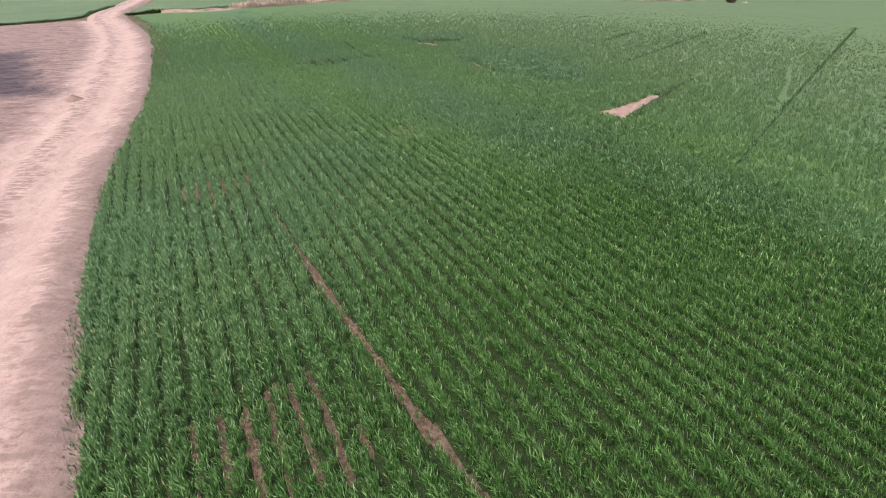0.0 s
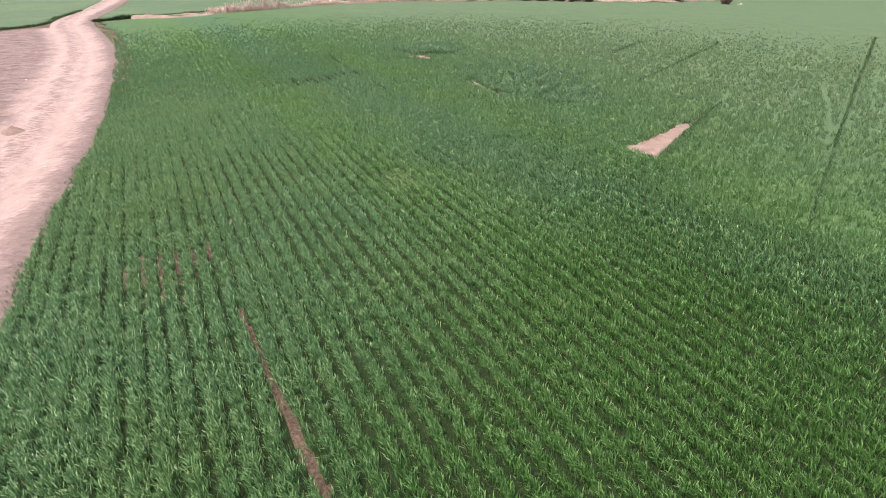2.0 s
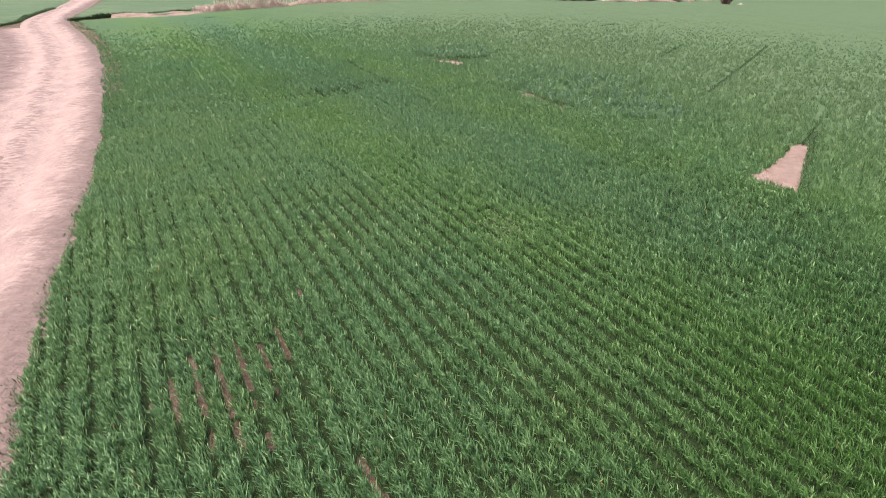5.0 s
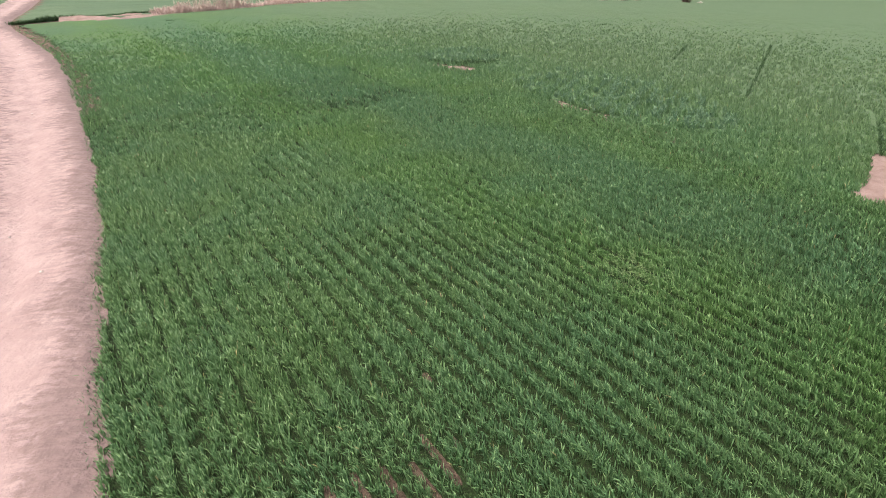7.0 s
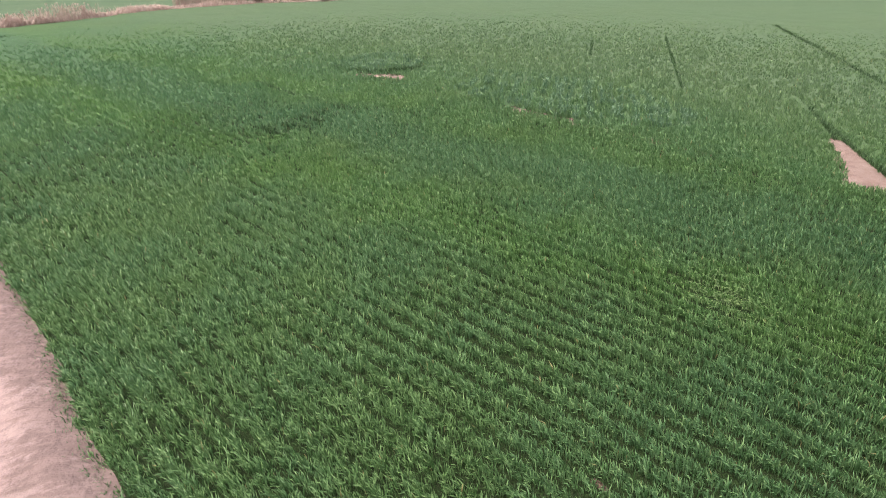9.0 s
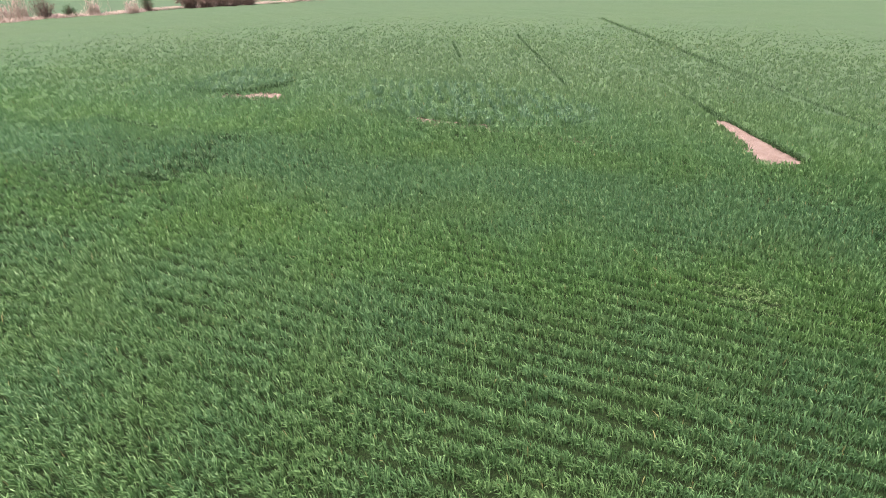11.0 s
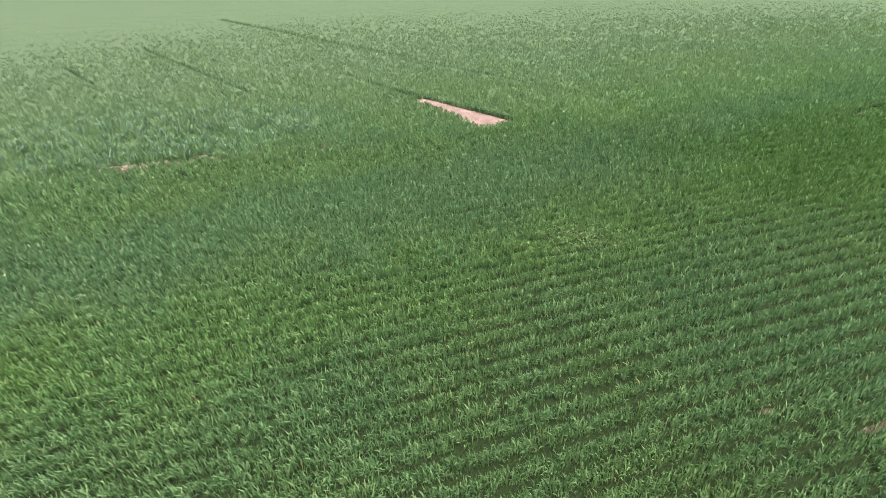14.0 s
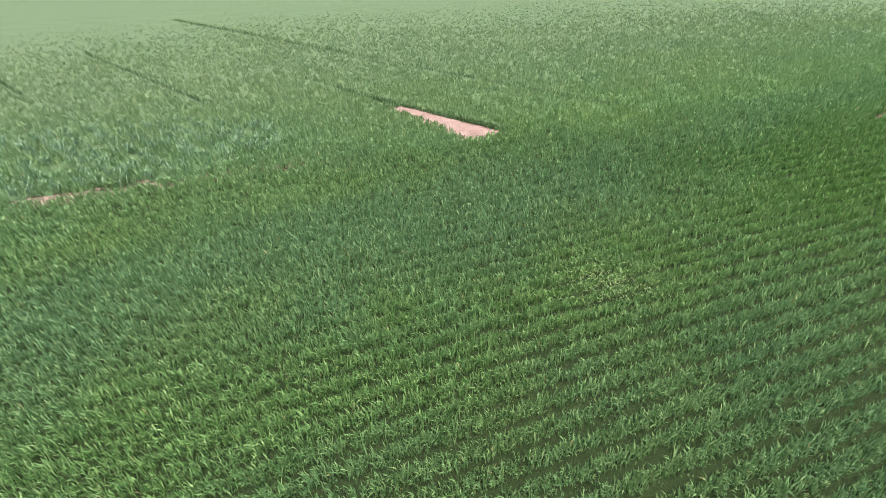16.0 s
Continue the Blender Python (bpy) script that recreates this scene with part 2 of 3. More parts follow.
def shoots(base, length, width, lean, az, material, name):
    """Leaf tips of a dense stand: each one pointed, slightly turned strip."""
    n = len(base)
    turn = az + math.pi / 2 + rng.normal(0, 0.7, n)
    v = np.zeros((n, 3, 3), np.float32)
    side = np.stack((np.cos(turn), np.sin(turn)), -1) * (width / 2)[:, None]
    v[:, 0, :2], v[:, 1, :2] = base[:, :2] - side, base[:, :2] + side
    v[:, 2, :2] = base[:, :2] + np.stack((np.cos(az), np.sin(az)), -1) * (lean * length)[:, None]
    v[:, :2, 2] = base[:, 2:]
    v[:, 2, 2] = base[:, 2] + length * np.sqrt(np.clip(1 - lean ** 2, 0.05, 1))
    return mesh_from(name, v.reshape(-1, 3), np.arange(3 * n), np.full(n, 3), material)


def fract_noise(x, y, scale, seed):
    """Smooth value noise for arrays, about -1 to 1."""
    out = 0
    for k in range(3):
        g = np.random.default_rng(seed + k).uniform(-1, 1, (64, 64))
        u, w = x / scale * 2 ** k, y / scale * 2 ** k
        iu, iw = np.floor(u).astype(int), np.floor(w).astype(int)
        fu, fw = u - iu, w - iw
        fu, fw = fu * fu * (3 - 2 * fu), fw * fw * (3 - 2 * fw)
        a, b = g[iu % 64, iw % 64], g[(iu + 1) % 64, iw % 64]
        c, d = g[iu % 64, (iw + 1) % 64], g[(iu + 1) % 64, (iw + 1) % 64]
        out = out + (a + (b - a) * fu + (c - a) * fw + (a - b - c + d) * fu * fw) * 0.5 ** k
    return out / 1.4


def to_line(x, y, pts):
    """Distance to a polyline, with a sign: positive on its right-hand side."""
    best, sign = np.full(np.shape(x), 1e9), np.ones(np.shape(x))
    for (ax, ay), (bx, by) in zip(pts[:-1], pts[1:]):
        dx, dy = bx - ax, by - ay
        L2 = dx * dx + dy * dy
        t = np.clip(((x - ax) * dx + (y - ay) * dy) / L2, 0, 1)
        px, py = x - ax - t * dx, y - ay - t * dy
        d = np.hypot(px, py)
        s = np.where(dy * (x - ax) - dx * (y - ay) > 0, 1.0, -1.0)
        near = d < best
        best, sign = np.where(near, d, best), np.where(near, s, sign)
    return best * sign


def in_poly(x, y, pts):
    inside = np.zeros(np.shape(x), bool)
    for (ax, ay), (bx, by) in zip(pts, pts[1:] + pts[:1]):
        cross = ((ay > y) != (by > y)) & (x < (bx - ax) * (y - ay) / (by - ay + 1e-12) + ax)
        inside ^= cross
    return inside


# ---- plan of the place ----
ROAD_EDGE = [(2.0, -14.0), (-1.6, -3.0), (-4.7, 4.2), (-6.0, 6.5), (-7.4, 8.9), (-9.1, 12.7), (-10.45, 16.0), (-11.6, 19.2), (-12.95, 23.2), (-14.6, 27.6),
             (-17.2, 33.6), (-20.7, 41.4), (-24.6, 48.8), (-28.8, 55.6), (-33.2, 62.0), (-35.4, 67.0), (-37.0, 73.0), (-40.5, 84.0), (-46.0, 100.0)]
ROAD_LEFT = [(-36.7, 61.0), (-38.6, 66.0), (-40.2, 74.0), (-44.0, 86.0), (-50.0, 102.0)]
NORTH_EDGE = [(-33.2, 62.6), (-30.2, 64.6), (-25.0, 65.6), (-22.4, 68.6), (-16.8, 71.8), (-12.9, 75.0), (-5.0, 78.5), (3.8, 80.6), (13.9, 86.6), (27.6, 98.8), (40.3, 107.6), (48.0, 114.2), (66.0, 127.0), (120.0, 150.0)]
BARE = [(6.58, 22.2), (6.72, 21.8), (7.2, 21.28), (7.6, 21.72), (8.1, 22.4), (8.55, 22.95), (9.3, 23.95), (10.05, 24.85), (9.8, 25.0), (9.02, 24.22), (8.15, 23.4), (7.3, 22.7)]
PIT = [(-2.0, 41.9), (-1.3, 41.05), (-0.55, 40.9), (0.0, 40.35), (-0.05, 39.75), (-0.6, 39.6), (-1.2, 40.35), (-1.9, 41.45)]
STRIP = [(1.72, 33.5), (1.95, 32.7), (2.35, 31.8), (2.75, 30.85), (3.05, 30.5), (3.12, 30.72), (2.78, 31.35), (2.36, 32.2), (1.98, 33.2)]
# taller, ranker wheat: behind the strip and round the hollow
RANK = [[(1.3, 34.2), (2.1, 32.8), (2.95, 31.0), (3.6, 30.0), (4.8, 28.75), (5.5, 28.05), (7.3, 28.5), (8.2, 30.8), (8.0, 34.0), (6.0, 36.8), (4.5, 39.0), (2.4, 37.5), (1.0, 36.5)],
        [(-2.7, 44.0), (-1.9, 42.3), (-0.6, 41.2), (1.0, 41.3), (2.5, 43.5), (2.1, 45.1), (-0.1, 46.4)]]
PALE = [(-2.2, 20.2), (-1.6, 20.8), (-0.9, 20.1), (-0.8, 19.5), (-1.4, 18.8), (-1.9, 19.1)]
# gaps between the drill's passes: two ends, half width, depth of the gap
GAPS = [((9.3, 16.1), (13.8, 21.8), 0.14), ((13.8, 21.8), (19.8, 29.3), 0.17), ((19.8, 29.3), (32.0, 44.4), 0.20),
        ((10.4, 32.3), (14.4, 36.9), 0.16), ((14.4, 36.9), (20.2, 43.6), 0.22), ((11.7, 40.7), (15.1, 44.9), 0.20),
        ((14.0, 22.4), (16.9, 26.8), 0.10), ((16.9, 26.8), (19.4, 31.0), 0.12), ((12.4, 27.7), (14.0, 29.6), 0.12),
        ((0.7, 4.1), (-0.9, 6.7), 0.085), ((-0.9, 6.7), (-2.1, 8.8), 0.08), ((-2.1, 8.8), (-3.5, 11.3), 0.07), ((-3.5, 11.3), (-4.5, 13.1), 0.05),
        ((-2.31, 6.9), (-1.6, 5.6), 0.05), ((-2.7, 6.7), (-3.05, 5.8), 0.03), ((13.4, 9.6), (14.2, 11.0), 0.16), ((8.6, 9.1), (9.8, 7.6), 0.10), ((24.2, -0.8), (25.0, 1.9), 0.18),
        ((9.95, 24.95), (11.3, 26.35), 0.09), ((11.3, 26.35), (12.8, 27.95), 0.06), ((-6.9, 42.0), (-6.3, 40.3), 0.09), ((-6.3, 40.3), (-5.7, 38.9), 0.12), ((-5.5, 38.3), (-5.0, 37.1), 0.06), ((-3.2, 33.0), (-2.5, 31.7), 0.06), ((2.0, 43.0), (2.7, 44.1), 0.12),
        ((-4.8, 47.3), (-4.1, 47.9), 0.18), ((-21.5, 63.4), (-20.9, 63.8), 0.25), ((12.6, 54.0), (14.0, 54.8), 0.14)]
HEAD_IN = [(16.0, -14.0), (11.0, 6.0), (8.8, 14.5), (6.4, 22.0), (4.6, 29.0), (1.2, 33.8), (-4.0, 36.4), (-10.0, 46.0), (-21.0, 66.0)]
NEAR = [(0.5, 3.0), (-3.5, 11.5), (-7.0, 17.5), (-5.0, 23.0)]


def crop_cover(x, y, gaps=True):
    """1 where wheat stands, 0 where the ground is bare, with ragged edges."""
    rag = fract_noise(x, y, 0.9, 11) * 0.16
    c = (to_line(x, y, ROAD_EDGE) + rag * 0.6 > 0.12) & (to_line(x, y, NORTH_EDGE) + rag * 2 > 0.1)
    for poly in (BARE, PIT, STRIP):
        c &= ~in_poly(x + rag * 0.5, y - rag * 0.5, poly)
    c &= (np.abs(to_line(x, y, BARE + BARE[:1])) > 0.09 + rag * 0.15) & (np.abs(to_line(x, y, STRIP + STRIP[:1])) > 0.05 + rag * 0.3)
    for a, b, w in GAPS if gaps else ():
        c &= np.abs(to_line(x, y, [a, b])) > w * (0.98 + fract_noise(x, y, 0.7, 31) * 0.45 + fract_noise(x, y, 0.16, 33) * 0.4)
    # open row ends where two drillings meet
    if not gaps:
        return c
    n = ((x * math.cos(radians(ROW_HEAD)) + y * math.sin(radians(ROW_HEAD)) - FIRST) / SPACING) % 1
    c &= ~((np.abs(n - 0.5) < 0.24) & (np.abs(to_line(x, y, [(-8.2, 33.5), (-6.6, 34.0), (-4.4, 35.9)])) < 0.75))
    return c


def coarse(x, y):
    """Where the wheat stands in rank, separate clumps: behind the strip and round the hollow."""
    wob = 0.35 * fract_noise(x, y, 1.4, 96)
    return np.where(in_poly(x + wob, y - wob, RANK[0]) | in_poly(x + wob, y + wob, RANK[1]), 1.0, 0.0)


def crop_height(x, y):
    """Stand height of the wheat as a factor: patchy, thin rows near the track, poor in a few spots."""
    h = 1.0 + 0.16 * fract_noise(x, y, 2.3, 3) + 0.10 * fract_noise(x, y, 0.6, 5)
    edge = to_line(x, y, ROAD_EDGE)
    h = h * np.clip(0.72 + edge * 0.28, 0.6, 1.0)
    h = np.where(in_poly(x, y, PALE), h * 0.6, h)
    return h * (1 + 0.3 * coarse(x, y))


def poor(x, y):
    """Where the rows stand thin and show the soil."""
    a = 0.36 * np.exp(-np.hypot((x + 6.5) / 1.9, (y - 14.9) / 2.2) ** 2)
    b = 0.42 * np.exp(-np.hypot((x + 2.6) / 1.9, (y - 5.4) / 1.4) ** 2)
    c = 0.3 * np.exp(-np.hypot((x + 6.0) / 0.4, (y - 17.3) / 0.4) ** 2)
    return np.clip(np.maximum(np.maximum(a, b), c), 0, 1)


def worked(x, y, out=0.0):
    """The part of the field where the wheat is built blade by blade, from the track to the pass's south-east side."""
    return y > np.minimum(1.23 * x, 15.3 - 0.7 * x) - 4.0 - out


def relief(x, y):
    """Gentle swell of the ground, falling away beyond the middle of the field towards the far bank."""
    s = 0.6 * x + 0.8 * y - 64.0
    fall = 0.076 * (np.logaddexp(0, s / 4.0) * 4.0) - 0.058 * (np.logaddexp(0, (s - 62.0) / 8.0) * 8.0)
    return -fall + 0.05 * fract_noise(x, y, 14.0, 41) * np.clip(np.hypot(x, y - 15) / 10 - 0.6, 0, 1)


# ---- ground ----
def axis(lo, hi, fine_lo, fine_hi, fine, coarse_n):
    a = fine_lo - np.geomspace(fine, fine_lo - lo, coarse_n)[::-1]
    b = fine_hi + np.geomspace(fine, hi - fine_hi, coarse_n)
    return np.concatenate((a, np.arange(fine_lo, fine_hi, fine), b))


gx, gy = np.meshgrid(axis(-1500, 1500, -50, 60, 0.8, 26), axis(-1500, 1500, -20, 100, 0.8, 26))
me, _ = grid_mesh("ground", gx, gy, relief(gx, gy) - 0.0, m_soil)
tagged(new("ground", me), "brown field soil under the wheat, reaching the horizon", "soil", kind="structure")


# ---- the track: a strip that follows the wheat's edge ----
def resample(pts, step):
    p = np.array(pts, float)
    for _ in range(2):      # round the corners
        q = np.repeat(p, 2, 0)
        q[1:-1:2] = p[:-1] * 0.75 + p[1:] * 0.25
        q[2:-1:2] = p[:-1] * 0.25 + p[1:] * 0.75
        p = q
    seg = np.hypot(*np.diff(p, axis=0).T)
    s = np.concatenate(([0], np.cumsum(seg)))
    t = np.arange(0, s[-1], step)
    return np.stack((np.interp(t, s, p[:, 0]), np.interp(t, s, p[:, 1])), -1), t


def build_track():
    line, along = resample(ROAD_EDGE, 0.16)
    tang = np.gradient(line, axis=0)
    tang /= np.linalg.norm(tang, axis=1)[:, None]
    left = np.stack((-tang[:, 1], tang[:, 0]), -1)
    u = np.concatenate(([-0.9, -0.5], np.arange(-0.2, 6.0, 0.14), np.arange(6.0, 30, 0.9)))
    X = line[:, :1] + left[:, :1] * u
    Y = line[:, 1:] + left[:, 1:] * u
    U = np.broadcast_to(u, X.shape)
    rut = -0.055 * np.exp(-((U - 1.5 - 0.25 * fract_noise(X, Y, 6, 51)) / 0.28) ** 2) - 0.05 * np.exp(-((U - 3.3 - 0.25 * fract_noise(X, Y, 6, 52)) / 0.3) ** 2)
    clod = 0.055 * np.abs(fract_noise(X, Y, 0.7, 53)) + 0.03 * fract_noise(X, Y, 0.4, 54)
    shoulder = np.exp(-((U - 0.55) / 0.35) ** 2) + 0.6 * np.exp(-((U - 2.4) / 0.4) ** 2) + np.clip(U - 4.3, 0, 1)
    Z = relief(X, Y) + 0.07 + rut + clod * (0.25 + shoulder) + 0.05 * np.exp(-((U - 0.4) / 0.3) ** 2)
    Z = np.where(U < 0, relief(X, Y) + 0.05 + U * 0.2, Z)
    keep = ~((U > 7) & (to_line(X, Y, [(-60, 45), (-42.3, 56.3), (-36.9, 61.0)]) < 0))
    keep &= ~((along[:, None] > 83) & (U > 3.4))
    me, used = grid_mesh("dirt_track", X, Y, Z, m_road, keep)
    at = me.attributes.new("across", 'FLOAT', 'POINT')
    at.data.foreach_set("value", U.ravel()[used].astype(np.float32))
    return tagged(new("road", me), "pale pinkish dirt track with shallow wheel ruts beside the wheat", "dirt track", kind="structure")


build_track()


def soil_patch(name, poly, material, z, label, rough=0.04, cell=0.12, grow=0.5):
    """A low, uneven sheet of bare earth over a plan outline, sinking into the ground at its rim."""
    xs, ys = [p[0] for p in poly], [p[1] for p in poly]
    X, Y = np.meshgrid(np.arange(min(xs) - grow, max(xs) + grow, cell), np.arange(min(ys) - grow, max(ys) + grow, cell))
    d = to_line(X, Y, poly + poly[:1])
    inside = in_poly(X, Y, poly)
    d = np.where(inside, np.abs(d), -np.abs(d)) + 0.2 * fract_noise(X, Y, 1.5, 61)
    Z = relief(X, Y) + np.clip(0.05 + d * 0.15, -0.06, z) + rough * fract_noise(X, Y, 0.4, 62) * np.clip(d * 2 + 0.8, 0, 1)
    me, _ = grid_mesh(name, X, Y, Z, material, d > -grow)
    return tagged(new(name, me), label, "bare soil", kind="structure")


soil_patch("soil_triangle", BARE, m_bare, 0.03, "bare pinkish soil wedge left between two wheat drillings")
soil_patch("soil_hollow", PIT, m_bare, 0.03, "small bare soil hollow among tall wheat")
soil_patch("soil_strip", STRIP, m_bare, 0.03, "thin strip of bare soil along the coarse wheat")
soil_patch("sand_strip", [(-28.9, 64.3), (-27.4, 66.0), (-25.6, 67.2), (-24.9, 66.0), (-27.2, 64.1)], m_road, 0.06, "pale sandy strip below the grassy bank", 0.03, 0.25)
# ---- wheat canopy far off: a closed, uneven sheet of leaf tops ----
cx = np.concatenate((np.arange(-120, -62, 2.0), np.arange(-62, -12, 0.6), np.arange(-12, 36, 0.28), np.arange(36, 60, 0.7), np.arange(60, 180, 3.0)))
cy = np.concatenate((np.arange(-80, -10, 2.0), np.arange(-10, 14, 0.6), np.arange(14, 52, 0.28), np.arange(52, 90, 0.5), np.arange(90, 260, 4.0)))
X, Y = np.meshgrid(cx, cy)
near_d = np.abs(to_line(X, Y, NEAR))
edge = to_line(X, Y, ROAD_EDGE)
bank = to_line(X, Y, NORTH_EDGE)
west = [(-140, -10), (-60, 45), (-42.3, 56.4), (-37.4, 60.9)] + ROAD_LEFT[1:]
in_main = crop_cover(X, Y, False)
in_north = (bank < -1.6) & (edge > 0.5)
in_west = (to_line(X, Y, west) < -0.3) & (edge < 0)
outside = ~worked(X, Y, -0.5)
rise = np.where(outside, 1.0, np.clip((near_d - 15) / 38, 0, 1))
into = to_line(X, Y, HEAD_IN)
top = np.where(in_main, (0.03 + 0.14 * rise) * crop_height(X, Y), -0.08)
for _a, _b, _w in GAPS:
    top = np.where(np.abs(to_line(X, Y, [_a, _b])) < _w + 0.12, 0.025, top)
top = np.where(in_north, 0.16 + 0.05 * fract_noise(X, Y, 2, 71), top)
top = np.where(in_west, 0.16 + 0.05 * fract_noise(X, Y, 2, 72), top)
top = top - 0.02 * coarse(X, Y) * np.clip(0.5 - 3.0 * fract_noise(X, Y, 0.8, 95), 0, 1) + 0.035 * fract_noise(X, Y, 0.7, 73) * rise * (top > 0)
me, _ = grid_mesh("next_field", X, Y, top + relief(X, Y), m_next, (in_north | in_west) & (top > -0.085))
tagged(new("next_field", me), "green cereal in the neighbouring fields, greyed with haze in its colour", "crop", kind="stuff")
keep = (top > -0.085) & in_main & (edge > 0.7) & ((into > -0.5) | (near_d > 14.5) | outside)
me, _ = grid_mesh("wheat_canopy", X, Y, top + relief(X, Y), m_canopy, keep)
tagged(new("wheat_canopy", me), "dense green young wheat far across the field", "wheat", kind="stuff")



def row_body(x, y):
    """Height of the closed leaf mass: a flat-topped ridge on each drilled row, narrow gaps between them that half close further in."""
    a = radians(ROW_HEAD)
    n, along = x * math.cos(a) + y * math.sin(a), y * math.cos(a) - x * math.sin(a)
    ridge = 0.5 + 0.5 * np.cos(2 * math.pi * (n - FIRST + 0.02 * fract_noise(n * 9, along, 3.0, 81)) / SPACING)
    ridge = ridge + 0.24 * fract_noise(x, y, 0.22, 94)
    mass = np.clip((ridge - 0.05) / 0.42, 0, 1) ** 0.6
    away = to_line(x, y, ROAD_EDGE)
    tidy = np.clip(0.47 + 0.09 * away + 0.36 * fract_noise(x, y, 1.8, 98) - 0.35 * np.clip((away - 10.5) / 5.0, 0, 1), 0.15, 0.95)
    tidy = tidy * np.clip(0.15 - to_line(x, y, HEAD_IN) / 7.0, 0.15, 1)
    tidy = np.where(np.abs(away - 0.5) < 0.9, 0.85, tidy)
    mass = 1 - tidy + tidy * mass
    return 0.005 + 0.035 * mass * (1 - 0.8 * poor(x, y)) * crop_height(x, y) * (0.92 + 0.16 * fract_noise(x, y, 0.3, 93))


def open_soil(x, y):
    """Between the thin rows of the poor spots the soil shows."""
    a = radians(ROW_HEAD)
    n = ((x * math.cos(a) + y * math.sin(a) - FIRST) / SPACING) % 1
    return np.abs(n - 0.5) < 0.75 * (poor(x, y) - 0.18) + 0.10 * fract_noise(x, y, 0.5, 35)


def shaded_row_leaves():
    """The dense leaves of the drilled rows, one ridge a row, dark with painted shade."""
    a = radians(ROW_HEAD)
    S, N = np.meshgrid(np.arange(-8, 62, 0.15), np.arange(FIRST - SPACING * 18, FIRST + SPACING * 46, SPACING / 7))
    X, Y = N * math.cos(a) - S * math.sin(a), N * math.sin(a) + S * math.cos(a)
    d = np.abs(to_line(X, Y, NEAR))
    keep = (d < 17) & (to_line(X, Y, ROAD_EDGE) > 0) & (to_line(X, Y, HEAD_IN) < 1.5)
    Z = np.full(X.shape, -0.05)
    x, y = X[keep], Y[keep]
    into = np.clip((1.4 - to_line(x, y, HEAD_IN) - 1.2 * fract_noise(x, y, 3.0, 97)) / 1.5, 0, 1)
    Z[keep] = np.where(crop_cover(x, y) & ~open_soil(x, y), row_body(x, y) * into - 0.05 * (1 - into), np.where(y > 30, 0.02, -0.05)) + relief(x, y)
    me, _ = grid_mesh("wheat_shaded_row_leaves", X, Y, Z, m_row, keep)
    tagged(new("wheat_shaded_row_leaves", me), "dense lower leaves of the drilled wheat rows beside the track, shade put into their colour", "wheat", kind="stuff")


shaded_row_leaves()

# ---- the bank, reeds, bushes and grass at the field's far edge ----
def part(name, me, parent, label=""):
    ob = new(name, me)
    ob.parent = parent
    if label:
        ob["label"] = label
    return ob


def strand(pts, r0, r1):
    """A three-sided tapering twig along points: corners and faces."""
    v, f = [], []
    n = len(pts)
    for i, p in enumerate(pts):
        r = r0 + (r1 - r0) * i / (n - 1)
        for k in range(3):
            a = k * 2.094
            v.append((p[0] + r * math.cos(a), p[1] + r * math.sin(a), p[2]))
    for i in range(n - 1):
        for k in range(3):
            a, b = i * 3 + k, i * 3 + (k + 1) % 3
            f.append((a, b, b + 3, a + 3))
    return v, f


def strands_mesh(name, lines, material):
    V, F, sizes = [], [], []
    for pts, r0, r1 in lines:
        v, f = strand(pts, r0, r1)
        o = len(V)
        V += v
        for q in f:
            F += [c + o for c in q]
            sizes.append(4)
    return mesh_from(name, V, F, sizes, material)


def bush(x, y, height, width, seed, label, leaf, twigs=90, leaves=900):
    """A bushy shrub: bent twigs from one foot and many small leaves about their ends."""
    r = np.random.default_rng(seed)
    root = new("bush")
    root.location = (x, y, float(relief(np.array(x), np.array(y))))
    lines, ends = [], []
    for _ in range(twigs):
        az, sp = r.uniform(0, 6.283), r.uniform(0.05, 1) ** 0.7
        hgt = height * (1 - 0.55 * sp ** 1.6) * r.uniform(0.6, 1.05)
        ex, ey = math.cos(az) * sp * width / 2, math.sin(az) * sp * width / 2
        bx, by = ex * 0.3 + r.normal(0, 0.05), ey * 0.3 + r.normal(0, 0.05)
        pts = [(bx, by, -0.05), (bx + (ex - bx) * 0.35, by + (ey - by) * 0.35, hgt * 0.5), (bx + (ex - bx) * 0.75 + r.normal(0, 0.06), by + (ey - by) * 0.75 + r.normal(0, 0.06), hgt * 0.85), (ex, ey, hgt)]
        lines.append((pts, 0.022 + 0.012 * (width > 2.5), 0.006))
        ends += pts[1:]
    tagged(part("branches", strands_mesh("bush_branches", lines, m_twig), root), kind="stuff")
    e = np.array(ends)[r.integers(0, len(ends), leaves)] + r.normal(0, 0.11, (leaves, 3))
    e[:, 2] = np.maximum(e[:, 2], 0.02)
    me = blades(e, r.uniform(0.06, 0.16, leaves) * (1 + (width > 2.5)), r.uniform(0.03, 0.07, leaves) * (1 + (width > 2.5)), r.uniform(0.2, 0.9, leaves), r.uniform(0, 6.283, leaves), leaf, "bush_leaves")
    tagged(part("leaves", me, root), kind="stuff")
    return tagged(root, label, "bush", "bushes along the far field edge")


